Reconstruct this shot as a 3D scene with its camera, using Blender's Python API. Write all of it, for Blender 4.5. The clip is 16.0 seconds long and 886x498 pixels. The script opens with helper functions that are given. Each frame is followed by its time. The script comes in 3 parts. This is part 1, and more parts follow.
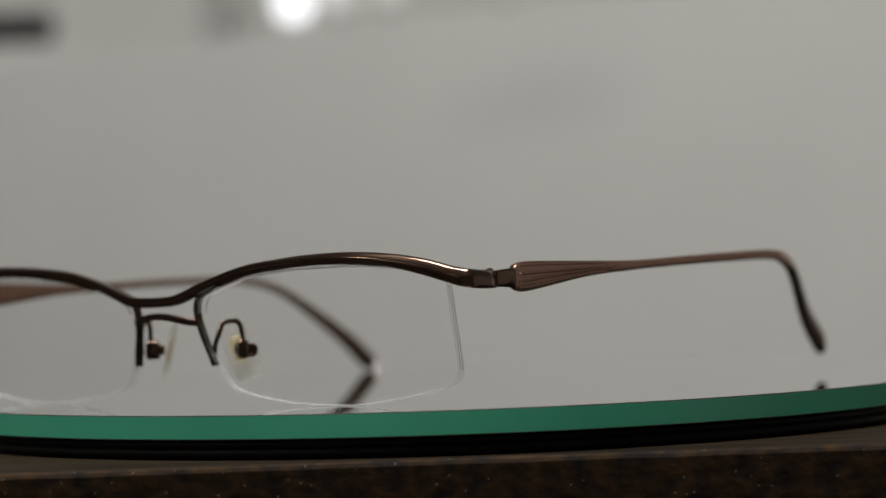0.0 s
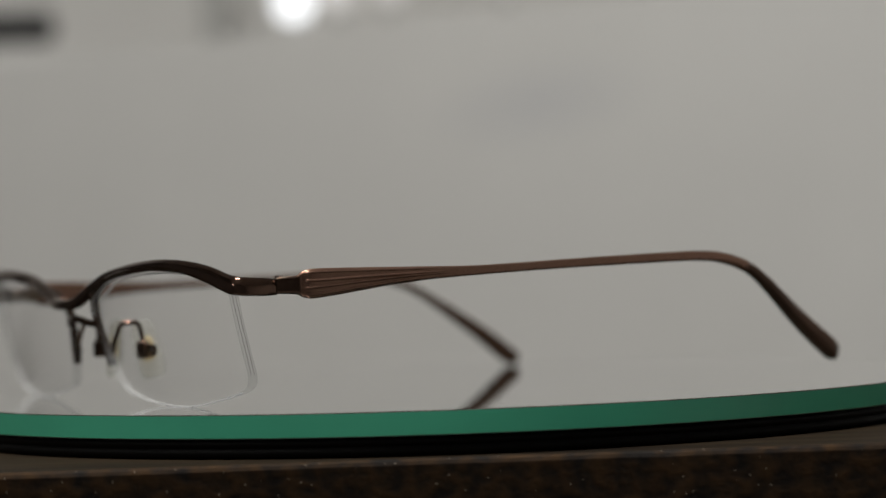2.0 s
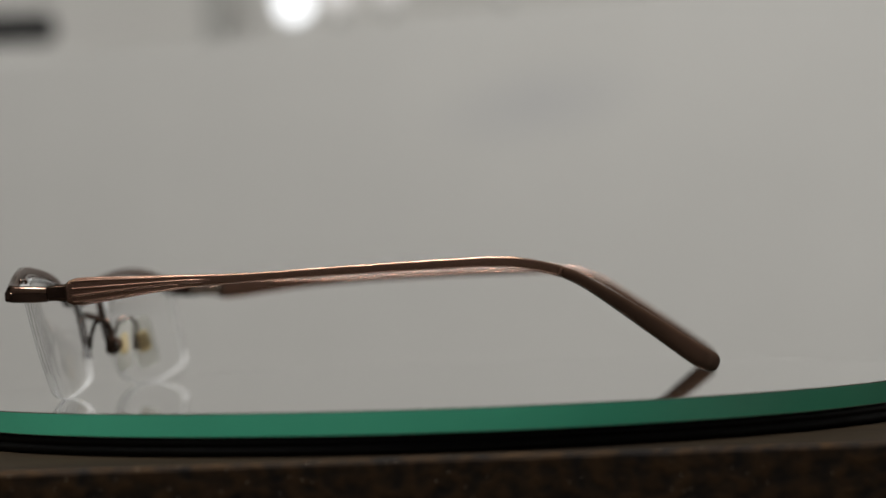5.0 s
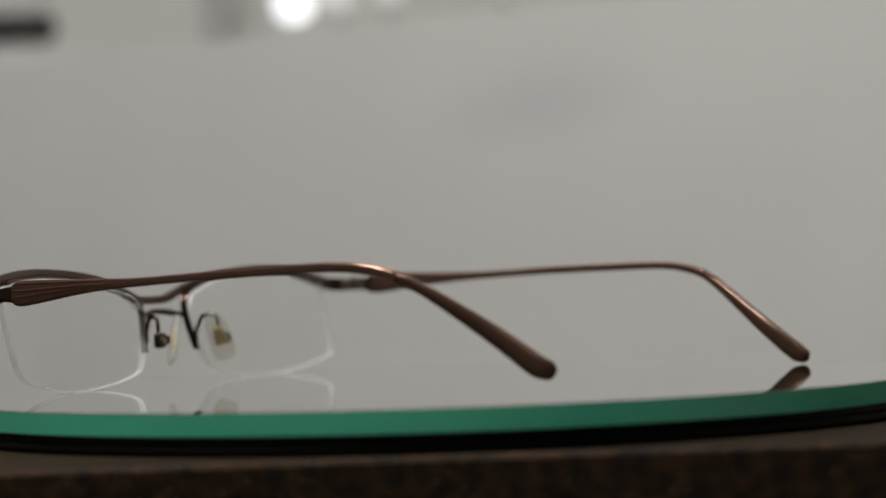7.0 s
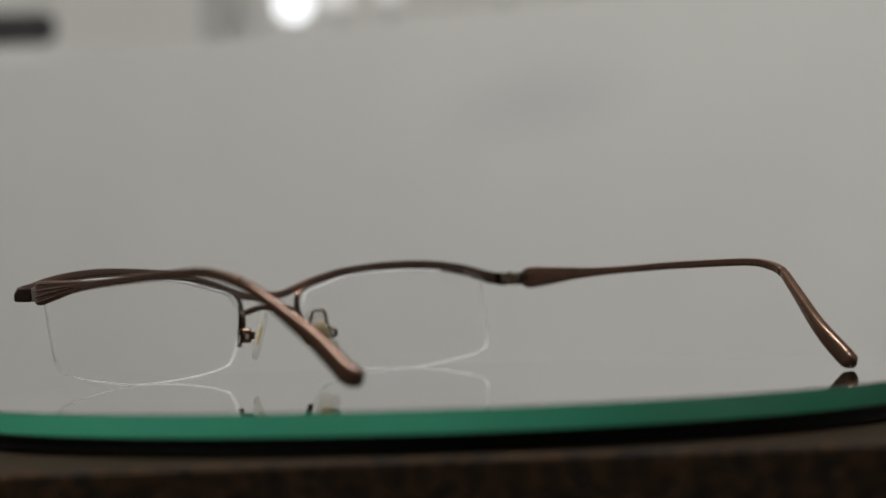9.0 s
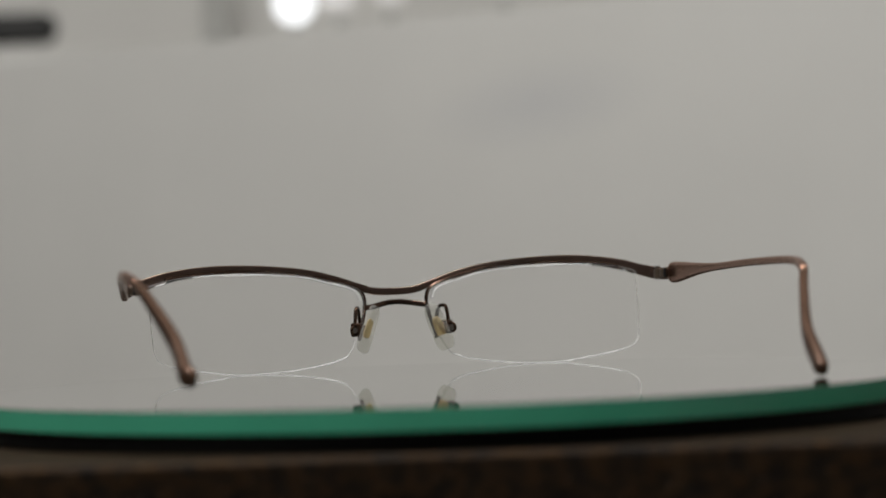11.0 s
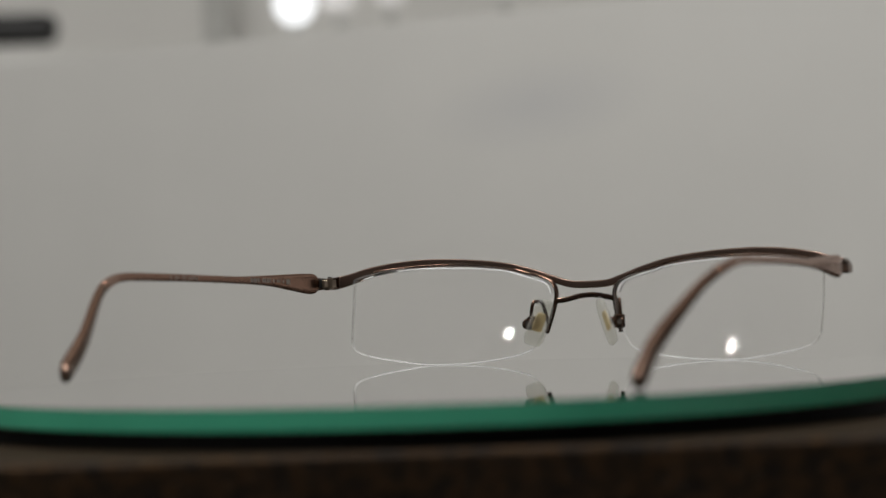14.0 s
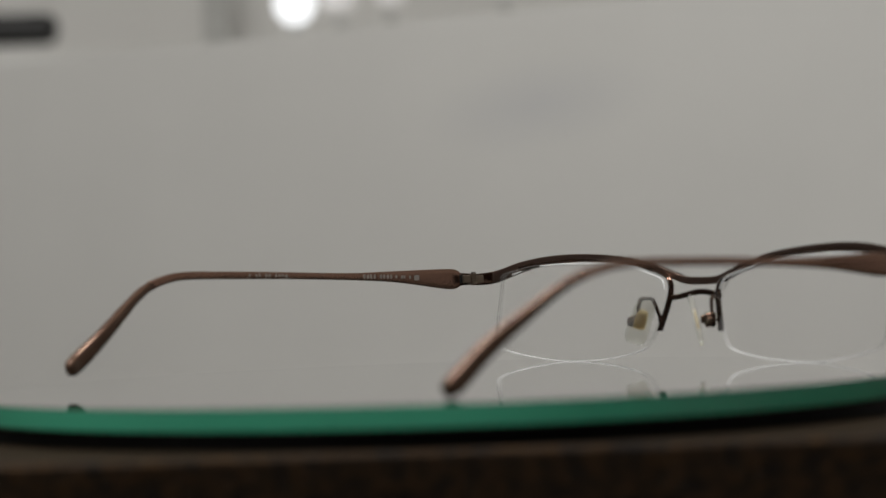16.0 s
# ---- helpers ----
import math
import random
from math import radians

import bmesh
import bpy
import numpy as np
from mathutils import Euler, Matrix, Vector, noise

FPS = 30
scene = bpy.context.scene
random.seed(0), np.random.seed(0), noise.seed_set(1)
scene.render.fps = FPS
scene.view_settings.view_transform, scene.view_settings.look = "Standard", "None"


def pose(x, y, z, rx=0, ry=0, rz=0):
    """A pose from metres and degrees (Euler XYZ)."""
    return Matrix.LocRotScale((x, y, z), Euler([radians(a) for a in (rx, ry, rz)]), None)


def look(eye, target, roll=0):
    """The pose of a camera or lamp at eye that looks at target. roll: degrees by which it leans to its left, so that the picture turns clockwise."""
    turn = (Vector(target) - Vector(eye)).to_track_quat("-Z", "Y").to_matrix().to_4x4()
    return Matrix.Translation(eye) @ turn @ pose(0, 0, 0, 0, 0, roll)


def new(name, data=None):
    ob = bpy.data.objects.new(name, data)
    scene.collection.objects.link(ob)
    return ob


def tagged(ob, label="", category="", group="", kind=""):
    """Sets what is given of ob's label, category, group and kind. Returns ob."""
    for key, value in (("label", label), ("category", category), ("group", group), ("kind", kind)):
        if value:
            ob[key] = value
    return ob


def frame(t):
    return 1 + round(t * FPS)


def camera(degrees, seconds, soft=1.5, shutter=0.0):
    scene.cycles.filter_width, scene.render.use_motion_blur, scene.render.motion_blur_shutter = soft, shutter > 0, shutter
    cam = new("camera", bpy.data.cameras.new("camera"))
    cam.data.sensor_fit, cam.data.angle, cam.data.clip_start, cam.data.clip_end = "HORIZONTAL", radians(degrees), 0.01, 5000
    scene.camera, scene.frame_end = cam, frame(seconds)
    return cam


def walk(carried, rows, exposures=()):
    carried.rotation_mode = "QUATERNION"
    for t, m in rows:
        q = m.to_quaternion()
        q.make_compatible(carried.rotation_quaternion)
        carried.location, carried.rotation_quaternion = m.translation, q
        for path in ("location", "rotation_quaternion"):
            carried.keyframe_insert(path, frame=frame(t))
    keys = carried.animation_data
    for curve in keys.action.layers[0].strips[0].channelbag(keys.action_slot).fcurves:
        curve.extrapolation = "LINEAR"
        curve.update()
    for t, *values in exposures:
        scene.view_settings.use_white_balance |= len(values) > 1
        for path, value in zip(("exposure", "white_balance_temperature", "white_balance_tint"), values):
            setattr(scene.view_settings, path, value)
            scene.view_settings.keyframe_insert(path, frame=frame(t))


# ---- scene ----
MM = 0.001
TURN = -11.954           # degrees per second of the turntable, clockwise from above
EYE = Vector((0.0, -0.46908, 0.0209))
YAW, TILT, ROLL = radians(-0.1204), radians(0.8512), -1.954
AHEAD = Vector((-math.sin(YAW) * math.cos(TILT), math.cos(YAW) * math.cos(TILT), math.sin(TILT)))

# ---- camera: on a stand; the refocusing lens draws the picture a little wider, as a slow small retreat ----
cam = camera(22.313, 16.0)
cam.data.dof.use_dof = True
cam.data.dof.aperture_fstop = 11.8      # the lens keeps the glasses' outer hinge in focus (set where the glasses are built)
RETREAT = [(0.0, -0.6), (1.0, -1.0), (2.0, 0.6), (3.0, 2.4), (4.0, 3.3), (6.5, 4.8), (7.5, 3.2), (8.3, 1.7), (9.0, 2.4),
           (11.5, 10.0), (12.5, 11.6), (14.0, 14.2), (15.0, 15.3), (16.0, 14.6)]
walk(cam, [(t, look(EYE - AHEAD * d * MM, EYE + AHEAD, ROLL)) for t, d in RETREAT],
     [(0.0, -0.04), (1.5, -0.09), (2.5, 0.0), (4.0, 0.05), (6.5, 0.04), (9.0, 0.0), (11.5, 0.07), (13.0, 0.03), (14.5, -0.02), (16.0, -0.07)])

# ---- light ----
world = bpy.data.worlds.new("room_world")
scene.world = world
world.use_nodes = True
world.node_tree.nodes["Background"].inputs[0].default_value = (0.6, 0.62, 0.65, 1)
world.node_tree.nodes["Background"].inputs[1].default_value = 0.03


def area_lamp(name, at, target, sx, sy, watts, colour):
    data = bpy.data.lights.new(name, "AREA")
    data.shape, data.size, data.size_y, data.energy, data.color = "RECTANGLE", sx, sy, watts, colour
    ob = new(name, data)
    ob.matrix_world = look(at, target)
    return ob


area_lamp("ceiling_lamp_light", (-0.20, -0.22, 1.60), (-0.20, -0.22, 0.0), 0.6, 0.32, 35.3, (1.0, 0.982, 0.958))


# ---- materials ----
def mat(name, colour, rough=0.5, metal=0.0, ior=1.5, level=0.5, transmission=0.0, vary=0.0, scale=60.0, bump=0.0, bump_scale=400.0, coat=0.0, emit=0.0, emit_colour=None):
    m = bpy.data.materials.new(name)
    m.use_nodes = True
    nt = m.node_tree
    b = nt.nodes["Principled BSDF"]
    b.inputs["Base Color"].default_value = (*colour, 1)
    b.inputs["Roughness"].default_value = rough
    b.inputs["Metallic"].default_value = metal
    b.inputs["IOR"].default_value = ior
    b.inputs["Transmission Weight"].default_value = transmission
    b.inputs["Coat Weight"].default_value = coat
    b.inputs["Specular IOR Level"].default_value = level
    if emit:
        b.inputs["Emission Color"].default_value = (*(emit_colour or colour), 1)
        b.inputs["Emission Strength"].default_value = emit
    co = nt.nodes.new("ShaderNodeTexCoord")
    if vary:
        n = nt.nodes.new("ShaderNodeTexNoise")
        n.inputs["Scale"].default_value, n.inputs["Detail"].default_value = scale, 6.0
        nt.links.new(co.outputs["Object"], n.inputs["Vector"])
        r = nt.nodes.new("ShaderNodeValToRGB")
        r.color_ramp.elements[0].position, r.color_ramp.elements[1].position = 0.3, 0.7
        r.color_ramp.elements[0].color = (*[c * (1 - vary) for c in colour], 1)
        r.color_ramp.elements[1].color = (*[min(1, c * (1 + vary)) for c in colour], 1)
        nt.links.new(n.outputs["Fac"], r.inputs["Fac"])
        nt.links.new(r.outputs["Color"], b.inputs["Base Color"])
        rr = nt.nodes.new("ShaderNodeMapRange")
        rr.inputs["To Min"].default_value, rr.inputs["To Max"].default_value = rough * 0.96, min(1, rough * 1.04)
        nt.links.new(n.outputs["Fac"], rr.inputs["Value"])
        nt.links.new(rr.outputs["Result"], b.inputs["Roughness"])
    if bump:
        n2 = nt.nodes.new("ShaderNodeTexNoise")
        n2.inputs["Scale"].default_value, n2.inputs["Detail"].default_value = bump_scale, 4.0
        nt.links.new(co.outputs["Object"], n2.inputs["Vector"])
        bp = nt.nodes.new("ShaderNodeBump")
        bp.inputs["Strength"].default_value, bp.inputs["Distance"].default_value = bump, 0.0005
        nt.links.new(n2.outputs["Fac"], bp.inputs["Height"])
        nt.links.new(bp.outputs["Normal"], b.inputs["Normal"])
    return m


BRONZE = mat("dark_bronze_metal", (0.145, 0.090, 0.067), 0.17, 1.0, vary=0.03, scale=90)
INNER = mat("lighter_brown_inner_face", (0.200, 0.138, 0.112), 0.36, 0.95, vary=0.05, scale=200)
SATIN = mat("satin_brown_metal", (0.385, 0.225, 0.165), 0.27, 0.95, vary=0.03, scale=90)
LACQUER = mat("brown_lacquered_tip", (0.134, 0.076, 0.050), 0.26, 0.55, level=0.5, vary=0.15, scale=120)
STEEL = mat("bright_screw_metal", (0.50, 0.46, 0.42), 0.25, 1.0)
HINGE = mat("worn_hinge_metal", (0.30, 0.235, 0.18), 0.34, 0.9, vary=0.1, scale=400)
PRINT = mat("pale_printing", (0.47, 0.43, 0.39), 0.5)
GLASS = mat("glass_plate_face", (0.006, 0.010, 0.008), 0.015, 0.0, ior=1.52, vary=0.2, scale=40, coat=1.0)
GREEN = mat("green_glass_edge", (0.097, 0.58, 0.36), 0.2, 0.0, ior=1.52, vary=0.10, scale=22)
# dark matte colour paints the dark reflection along the upper bevel
BEVEL = mat("dark_reflection_bevel", (0.05, 0.055, 0.045), 0.6, 0.0, level=0.1, vary=0.2, scale=200)
PALE = mat("pale_ground_bevel", (0.24, 0.33, 0.27), 0.4, 0.0, vary=0.3, scale=120)
BLACK = mat("black_turntable_plastic", (0.004, 0.004, 0.004), 0.55, 0.0, level=0.15, vary=0.2, scale=150, bump=0.1)
PAINT = mat("white_wall_paint", (0.78, 0.775, 0.75), 0.75, 0.0, vary=0.03, scale=3, bump=0.1, bump_scale=150)
BACK = mat("off_white_wall_paint", (0.76, 0.75, 0.72), 0.75, 0.0, vary=0.03, scale=3, bump=0.1, bump_scale=150)
# unseen walls: their tones darken or brighten what the metal reflects
SOUTH = mat("unseen_dark_back_wall", (0.15, 0.145, 0.14), 0.8, 0.0, vary=0.05, scale=3, bump=0.1, bump_scale=150)
WALLS = mat("unseen_pale_side_wall", (0.66, 0.655, 0.635), 0.8, 0.0, vary=0.05, scale=3, bump=0.1, bump_scale=150)
WEST = mat("unseen_dark_side_wall", (0.10, 0.10, 0.097), 0.8, 0.0, vary=0.05, scale=3, bump=0.1, bump_scale=150)
FLOOR = mat("grey_floor", (0.30, 0.29, 0.275), 0.5, 0.0, vary=0.15, scale=5)
DARK = mat("matte_black_plastic", (0.010, 0.010, 0.010), 0.5, 0.0, vary=0.2, scale=40)
GREYM = mat("grey_plastic", (0.45, 0.45, 0.43), 0.5, 0.0, vary=0.1, scale=40)
GLOBE = mat("lit_globe", (0.95, 0.97, 1.0), 0.4, 0.0, emit=1.25)
GLOBE_DIM = mat("dimly_lit_globe", (0.95, 0.93, 0.92), 0.4, 0.0, emit=0.26)
BULB = mat("lit_round_bulb", (1.0, 0.95, 0.88), 0.4, 0.0, emit=120.0)
DIFF = mat("lit_diffuser", (1.0, 0.97, 0.93), 0.5, 0.0, emit=2.0)


def board_mat():
    """White board: faint large unevenness and one faint bluish smudge."""
    m = mat("white_board_face", (0.60, 0.595, 0.57), 0.6, vary=0.035, scale=5, bump=0.05, bump_scale=200)
    nt = m.node_tree
    b = nt.nodes["Principled BSDF"]
    base = b.inputs["Base Color"].links[0].from_socket
    co = nt.nodes.new("ShaderNodeTexCoord")
    mp = nt.nodes.new("ShaderNodeMapping")
    mp.vector_type = "TEXTURE"
    mp.inputs["Location"].default_value = (-0.018, 0.0, 0.116)
    mp.inputs["Rotation"].default_value = (0, radians(-5), 0)
    mp.inputs["Scale"].default_value = (0.075, 1.0, 0.026)
    nt.links.new(co.outputs["Object"], mp.inputs["Vector"])
    g = nt.nodes.new("ShaderNodeTexGradient")
    g.gradient_type = "SPHERICAL"
    nt.links.new(mp.outputs["Vector"], g.inputs["Vector"])
    mix = nt.nodes.new("ShaderNodeMix")
    mix.data_type = "RGBA"
    mul = nt.nodes.new("ShaderNodeMath")
    mul.operation = "MULTIPLY"
    mul.inputs[1].default_value = 0.36
    nt.links.new(g.outputs["Fac"], mul.inputs[0])
    nt.links.new(mul.outputs["Value"], mix.inputs["Factor"])
    nt.links.new(base, mix.inputs[6])
    mix.inputs[7].default_value = (0.42, 0.43, 0.46, 1)
    nt.links.new(mix.outputs[2], b.inputs["Base Color"])
    return m


def wood_mat(name, dark, light, grain, specks):
    m = bpy.data.materials.new(name)
    m.use_nodes = True
    nt = m.node_tree
    b = nt.nodes["Principled BSDF"]
    b.inputs["Roughness"].default_value = 0.7
    b.inputs["Specular IOR Level"].default_value = 0.09
    co = nt.nodes.new("ShaderNodeTexCoord")
    mp = nt.nodes.new("ShaderNodeMapping")
    mp.inputs["Scale"].default_value = grain
    nt.links.new(co.outputs["Object"], mp.inputs["Vector"])
    n = nt.nodes.new("ShaderNodeTexNoise")
    n.inputs["Scale"].default_value, n.inputs["Detail"].default_value = 1.0, 8.0
    nt.links.new(mp.outputs["Vector"], n.inputs["Vector"])
    r = nt.nodes.new("ShaderNodeValToRGB")
    r.color_ramp.elements[0].position, r.color_ramp.elements[1].position = 0.36, 0.68
    r.color_ramp.elements[0].color, r.color_ramp.elements[1].color = (*dark, 1), (*light, 1)
    nt.links.new(n.outputs["Fac"], r.inputs["Fac"])
    out = r.outputs["Color"]
    if specks:
        v = nt.nodes.new("ShaderNodeTexVoronoi")
        v.inputs["Scale"].default_value = 560.0
        nt.links.new(co.outputs["Object"], v.inputs["Vector"])
        lt = nt.nodes.new("ShaderNodeMath")
        lt.operation, lt.inputs[1].default_value = "LESS_THAN", 0.085
        nt.links.new(v.outputs["Distance"], lt.inputs[0])
        fac = nt.nodes.new("ShaderNodeMath")
        fac.operation, fac.inputs[1].default_value = "MULTIPLY", 0.5
        nt.links.new(lt.outputs["Value"], fac.inputs[0])
        mix = nt.nodes.new("ShaderNodeMix")
        mix.data_type = "RGBA"
        nt.links.new(fac.outputs["Value"], mix.inputs["Factor"])
        nt.links.new(out, mix.inputs[6])
        mix.inputs[7].default_value = (0.42, 0.36, 0.28, 1)
        out = mix.outputs[2]
    nt.links.new(out, b.inputs["Base Color"])
    bp = nt.nodes.new("ShaderNodeBump")
    bp.inputs["Strength"].default_value, bp.inputs["Distance"].default_value = 0.5, 0.0006
    nt.links.new(n.outputs["Fac"], bp.inputs["Height"])
    nt.links.new(bp.outputs["Normal"], b.inputs["Normal"])
    return m


def edge_mat(name, share, body=(0.93, 0.94, 0.94)):
    """Ground lens edge: pale, partly see-through; also carries painted glint and shade lines."""
    m = mat(name, body, 0.3, vary=0.05, scale=500)
    nt = m.node_tree
    b, out = nt.nodes["Principled BSDF"], nt.nodes["Material Output"]
    clear = nt.nodes.new("ShaderNodeBsdfTransparent")
    mix = nt.nodes.new("ShaderNodeMixShader")
    mix.inputs[0].default_value = share
    nt.links.new(clear.outputs[0], mix.inputs[1])
    nt.links.new(b.outputs[0], mix.inputs[2])
    nt.links.new(mix.outputs[0], out.inputs["Surface"])
    return m


def clear_mat(name, tint, ior, haze, edge=0.55, body=(0.85, 0.85, 0.82)):
    """Thin clear plastic: see-through, glossy by Fresnel, with a trace of haze."""
    m = mat(name, body, 0.35)
    nt = m.node_tree
    b, out = nt.nodes["Principled BSDF"], nt.nodes["Material Output"]
    clear = nt.nodes.new("ShaderNodeBsdfTransparent")
    clear.inputs[0].default_value = (*tint, 1)
    gloss = nt.nodes.new("ShaderNodeBsdfGlossy")
    gloss.inputs["Roughness"].default_value = 0.0
    face = nt.nodes.new("ShaderNodeLayerWeight")
    face.inputs["Blend"].default_value = 0.5
    power, fres = nt.nodes.new("ShaderNodeMath"), nt.nodes.new("ShaderNodeMath")
    power.operation, power.inputs[1].default_value = "POWER", 5.0
    fres.operation, fres.inputs[1].default_value, fres.inputs[2].default_value = "MULTIPLY_ADD", edge, ((ior - 1) / (ior + 1)) ** 2
    nt.links.new(face.outputs["Facing"], power.inputs[0])
    nt.links.new(power.outputs[0], fres.inputs[0])
    mix, soft = nt.nodes.new("ShaderNodeMixShader"), nt.nodes.new("ShaderNodeMixShader")
    soft.inputs[0].default_value = haze
    nt.links.new(fres.outputs[0], mix.inputs[0])
    nt.links.new(clear.outputs[0], mix.inputs[1])
    nt.links.new(gloss.outputs[0], mix.inputs[2])
    nt.links.new(mix.outputs[0], soft.inputs[1])
    nt.links.new(b.outputs[0], soft.inputs[2])
    nt.links.new(soft.outputs[0], out.inputs["Surface"])
    return m


LENS = clear_mat("clear_lens", (0.99, 0.99, 0.99), 1.31, 0.003)
PAD = clear_mat("clear_silicone_pad", (0.97, 0.97, 0.94), 1.5, 0.15, 0.55)
INSERT = clear_mat("yellowed_pad_core", (0.98, 0.90, 0.68), 1.5, 0.36, 0.6, (0.95, 0.78, 0.46))
LENS_FRONT = clear_mat("coated_lens_front", (0.995, 0.995, 0.995), 1.06, 0.002)
EDGE = edge_mat("ground_lens_edge", 0.19)
# whitish bodies below paint the glints on arris, cord and upper rim
ARRIS = edge_mat("painted_arris_glint", 0.075)
CORD = edge_mat("nylon_cord_with_glint", 0.27)
UPPER = edge_mat("painted_rim_glint", 0.55)
GROOVE = edge_mat("painted_groove_shade", 0.22, (0.20, 0.19, 0.13))
BOARD = board_mat()
WOOD = wood_mat("worn_brown_wood", (0.008, 0.0052, 0.0030), (0.028, 0.0182, 0.0090), (12, 160, 60), False)
FACE = wood_mat("dark_stained_wood_edge", (0.013, 0.0105, 0.009), (0.050, 0.0275, 0.012), (300, 300, 420), True)


# ---- mesh helpers ----
def link(name, bm, material, parent=None, label="", smooth=True, recalc=True):
    me = bpy.data.meshes.new(name)
    if recalc:
        bmesh.ops.recalc_face_normals(bm, faces=bm.faces)
    bm.to_mesh(me)
    bm.free()
    me.materials.append(material)
    if smooth:
        me.shade_smooth()
    ob = new(name, me)
    if parent:
        ob.parent = parent
    if label:
        ob["label"] = label
    return ob


def part(name, bm, material, parent, label="", smooth=True, recalc=True):
    return link(name, bm, material, parent, label, smooth, recalc)


def spline(rows, n):
    """Catmull-Rom through the rows; n steps for each span."""
    p = np.array(rows, float)
    p = np.vstack([2 * p[0] - p[1], p, 2 * p[-1] - p[-2]])
    out = []
    for i in range(1, len(p) - 2):
        for k in range(n):
            t = k / n
            a, b, c, d = p[i - 1], p[i], p[i + 1], p[i + 2]
            out.append(0.5 * (2 * b + (c - a) * t + (2 * a - 5 * b + 4 * c - d) * t * t + (3 * b - a - 3 * c + d) * t ** 3))
    out.append(p[-2])
    return np.array(out)


def sweep(bm, rows, sides=14, square=2.6, round_end=False, round_start=False, cut=None):
    """A rounded bar along rows of x, y, z, height, width (millimetres), upright in z."""
    rows = np.array(rows, float)
    pts = rows[:, :3]
    if round_end or round_start:
        grow = []
        for end in ((0, 1, round_start), (-1, -2, round_end)):
            if not end[2]:
                continue
            e, d = rows[end[0]], rows[end[0], :3] - rows[end[1], :3]
            d = d / np.linalg.norm(d)
            grow.append((end[0], [[*(e[:3] + d * e[3] * 0.5 * math.sin(a)), e[3] * math.cos(a), e[4] * math.cos(a)] for a in (0.4, 0.8, 1.15, 1.45)]))
        for where, extra in grow:
            rows = np.vstack([rows, extra]) if where == -1 else np.vstack([extra[::-1], rows])
        pts = rows[:, :3]
    rings = []
    for i, row in enumerate(rows):
        t = Vector(pts[min(i + 1, len(pts) - 1)] - pts[max(i - 1, 0)]).normalized()
        side = t.cross(Vector((0, 0, 1)))
        side = side.normalized() if side.length > 0.05 else Vector((1, 0, 0))
        up = side.cross(t).normalized()
        ring = []
        for k in range(sides):
            a = 2 * math.pi * k / sides
            c, s = math.cos(a), math.sin(a)
            u = math.copysign(abs(c) ** (2 / square), c) * row[4] / 2
            v = math.copysign(abs(s) ** (2 / square), s) * row[3] / 2
            if cut and u < 0 < v:
                # the front upper corner is planed off
                over = (-u / row[4] + v / row[3]) * 2 / cut(row[0])
                u, v = u / max(1.0, over), v / max(1.0, over)
            ring.append(bm.verts.new((Vector(row[:3]) + side * u + up * v) * MM))
        rings.append(ring)
    for a, b in zip(rings, rings[1:]):
        for k in range(sides):
            bm.faces.new((a[k], a[(k + 1) % sides], b[(k + 1) % sides], b[k]))
    bm.faces.new(rings[0][::-1])
    bm.faces.new(rings[-1])


def tube(bm, points, r, n=6, sides=10):
    """A wire of radius r through points (millimetres), free of an up direction."""
    p = spline(points, n)
    t0 = Vector(p[1] - p[0]).normalized()
    u = t0.orthogonal().normalized()
    rings = []
    for i in range(len(p)):
        t = Vector(p[min(i + 1, len(p) - 1)] - p[max(i - 1, 0)]).normalized()
        u = (u - t * u.dot(t)).normalized()
        v = t.cross(u)
        rings.append([bm.verts.new((Vector(p[i]) + (u * math.cos(2 * math.pi * k / sides) + v * math.sin(2 * math.pi * k / sides)) * r) * MM) for k in range(sides)])
    for a, b in zip(rings, rings[1:]):
        for k in range(sides):
            bm.faces.new((a[k], a[(k + 1) % sides], b[(k + 1) % sides], b[k]))
    bm.faces.new(rings[0][::-1])
    bm.faces.new(rings[-1])


def box(bm, centre, size, bevel=0.0, turn=None):
    """A bevelled block; centre and size in metres, turn a matrix about its centre."""
    got = bmesh.ops.create_cube(bm, size=1.0)
    vs = got["verts"]
    bmesh.ops.scale(bm, vec=size, verts=vs)
    if bevel:
        es = list({e for v in vs for e in v.link_edges})
        vs = list({v for f in bmesh.ops.bevel(bm, geom=es, offset=bevel, segments=3, profile=0.5, affect="EDGES")["faces"] for v in f.verts} | {v for v in vs if v.is_valid})
        grown = set(vs)
        for v in list(grown):
            for f in v.link_faces:
                grown.update(f.verts)
        vs = list(grown)
    m = Matrix.Translation(centre) @ (turn or Matrix())
    bmesh.ops.transform(bm, matrix=m, verts=vs)


def lathe(bm, profile, n=256):
    """A body of revolution about z from radius, height pairs in millimetres; radius 0 closes it."""
    rings = []
    for r, z in profile:
        rings.append([bm.verts.new((0, 0, z * MM))] if r == 0 else [bm.verts.new((r * MM * math.cos(2 * math.pi * k / n), r * MM * math.sin(2 * math.pi * k / n), z * MM)) for k in range(n)])
    for a, b in zip(rings, rings[1:]):
        for k in range(n):
            j = (k + 1) % n
            if len(a) == 1:
                bm.faces.new((a[0], b[k], b[j]))
            elif len(b) == 1:
                bm.faces.new((a[k], b[0], a[j]))
            else:
                bm.faces.new((a[k], b[k], b[j], a[j]))


# ---- the room ----
def slab(name, lo, hi, material, label, bevel=0.0):
    bm = bmesh.new()
    lo, hi = Vector(lo), Vector(hi)
    box(bm, (lo + hi) / 2, hi - lo, bevel)
    ob = link(name, bm, material, None, label, smooth=False)
    return tagged(ob, kind="structure")


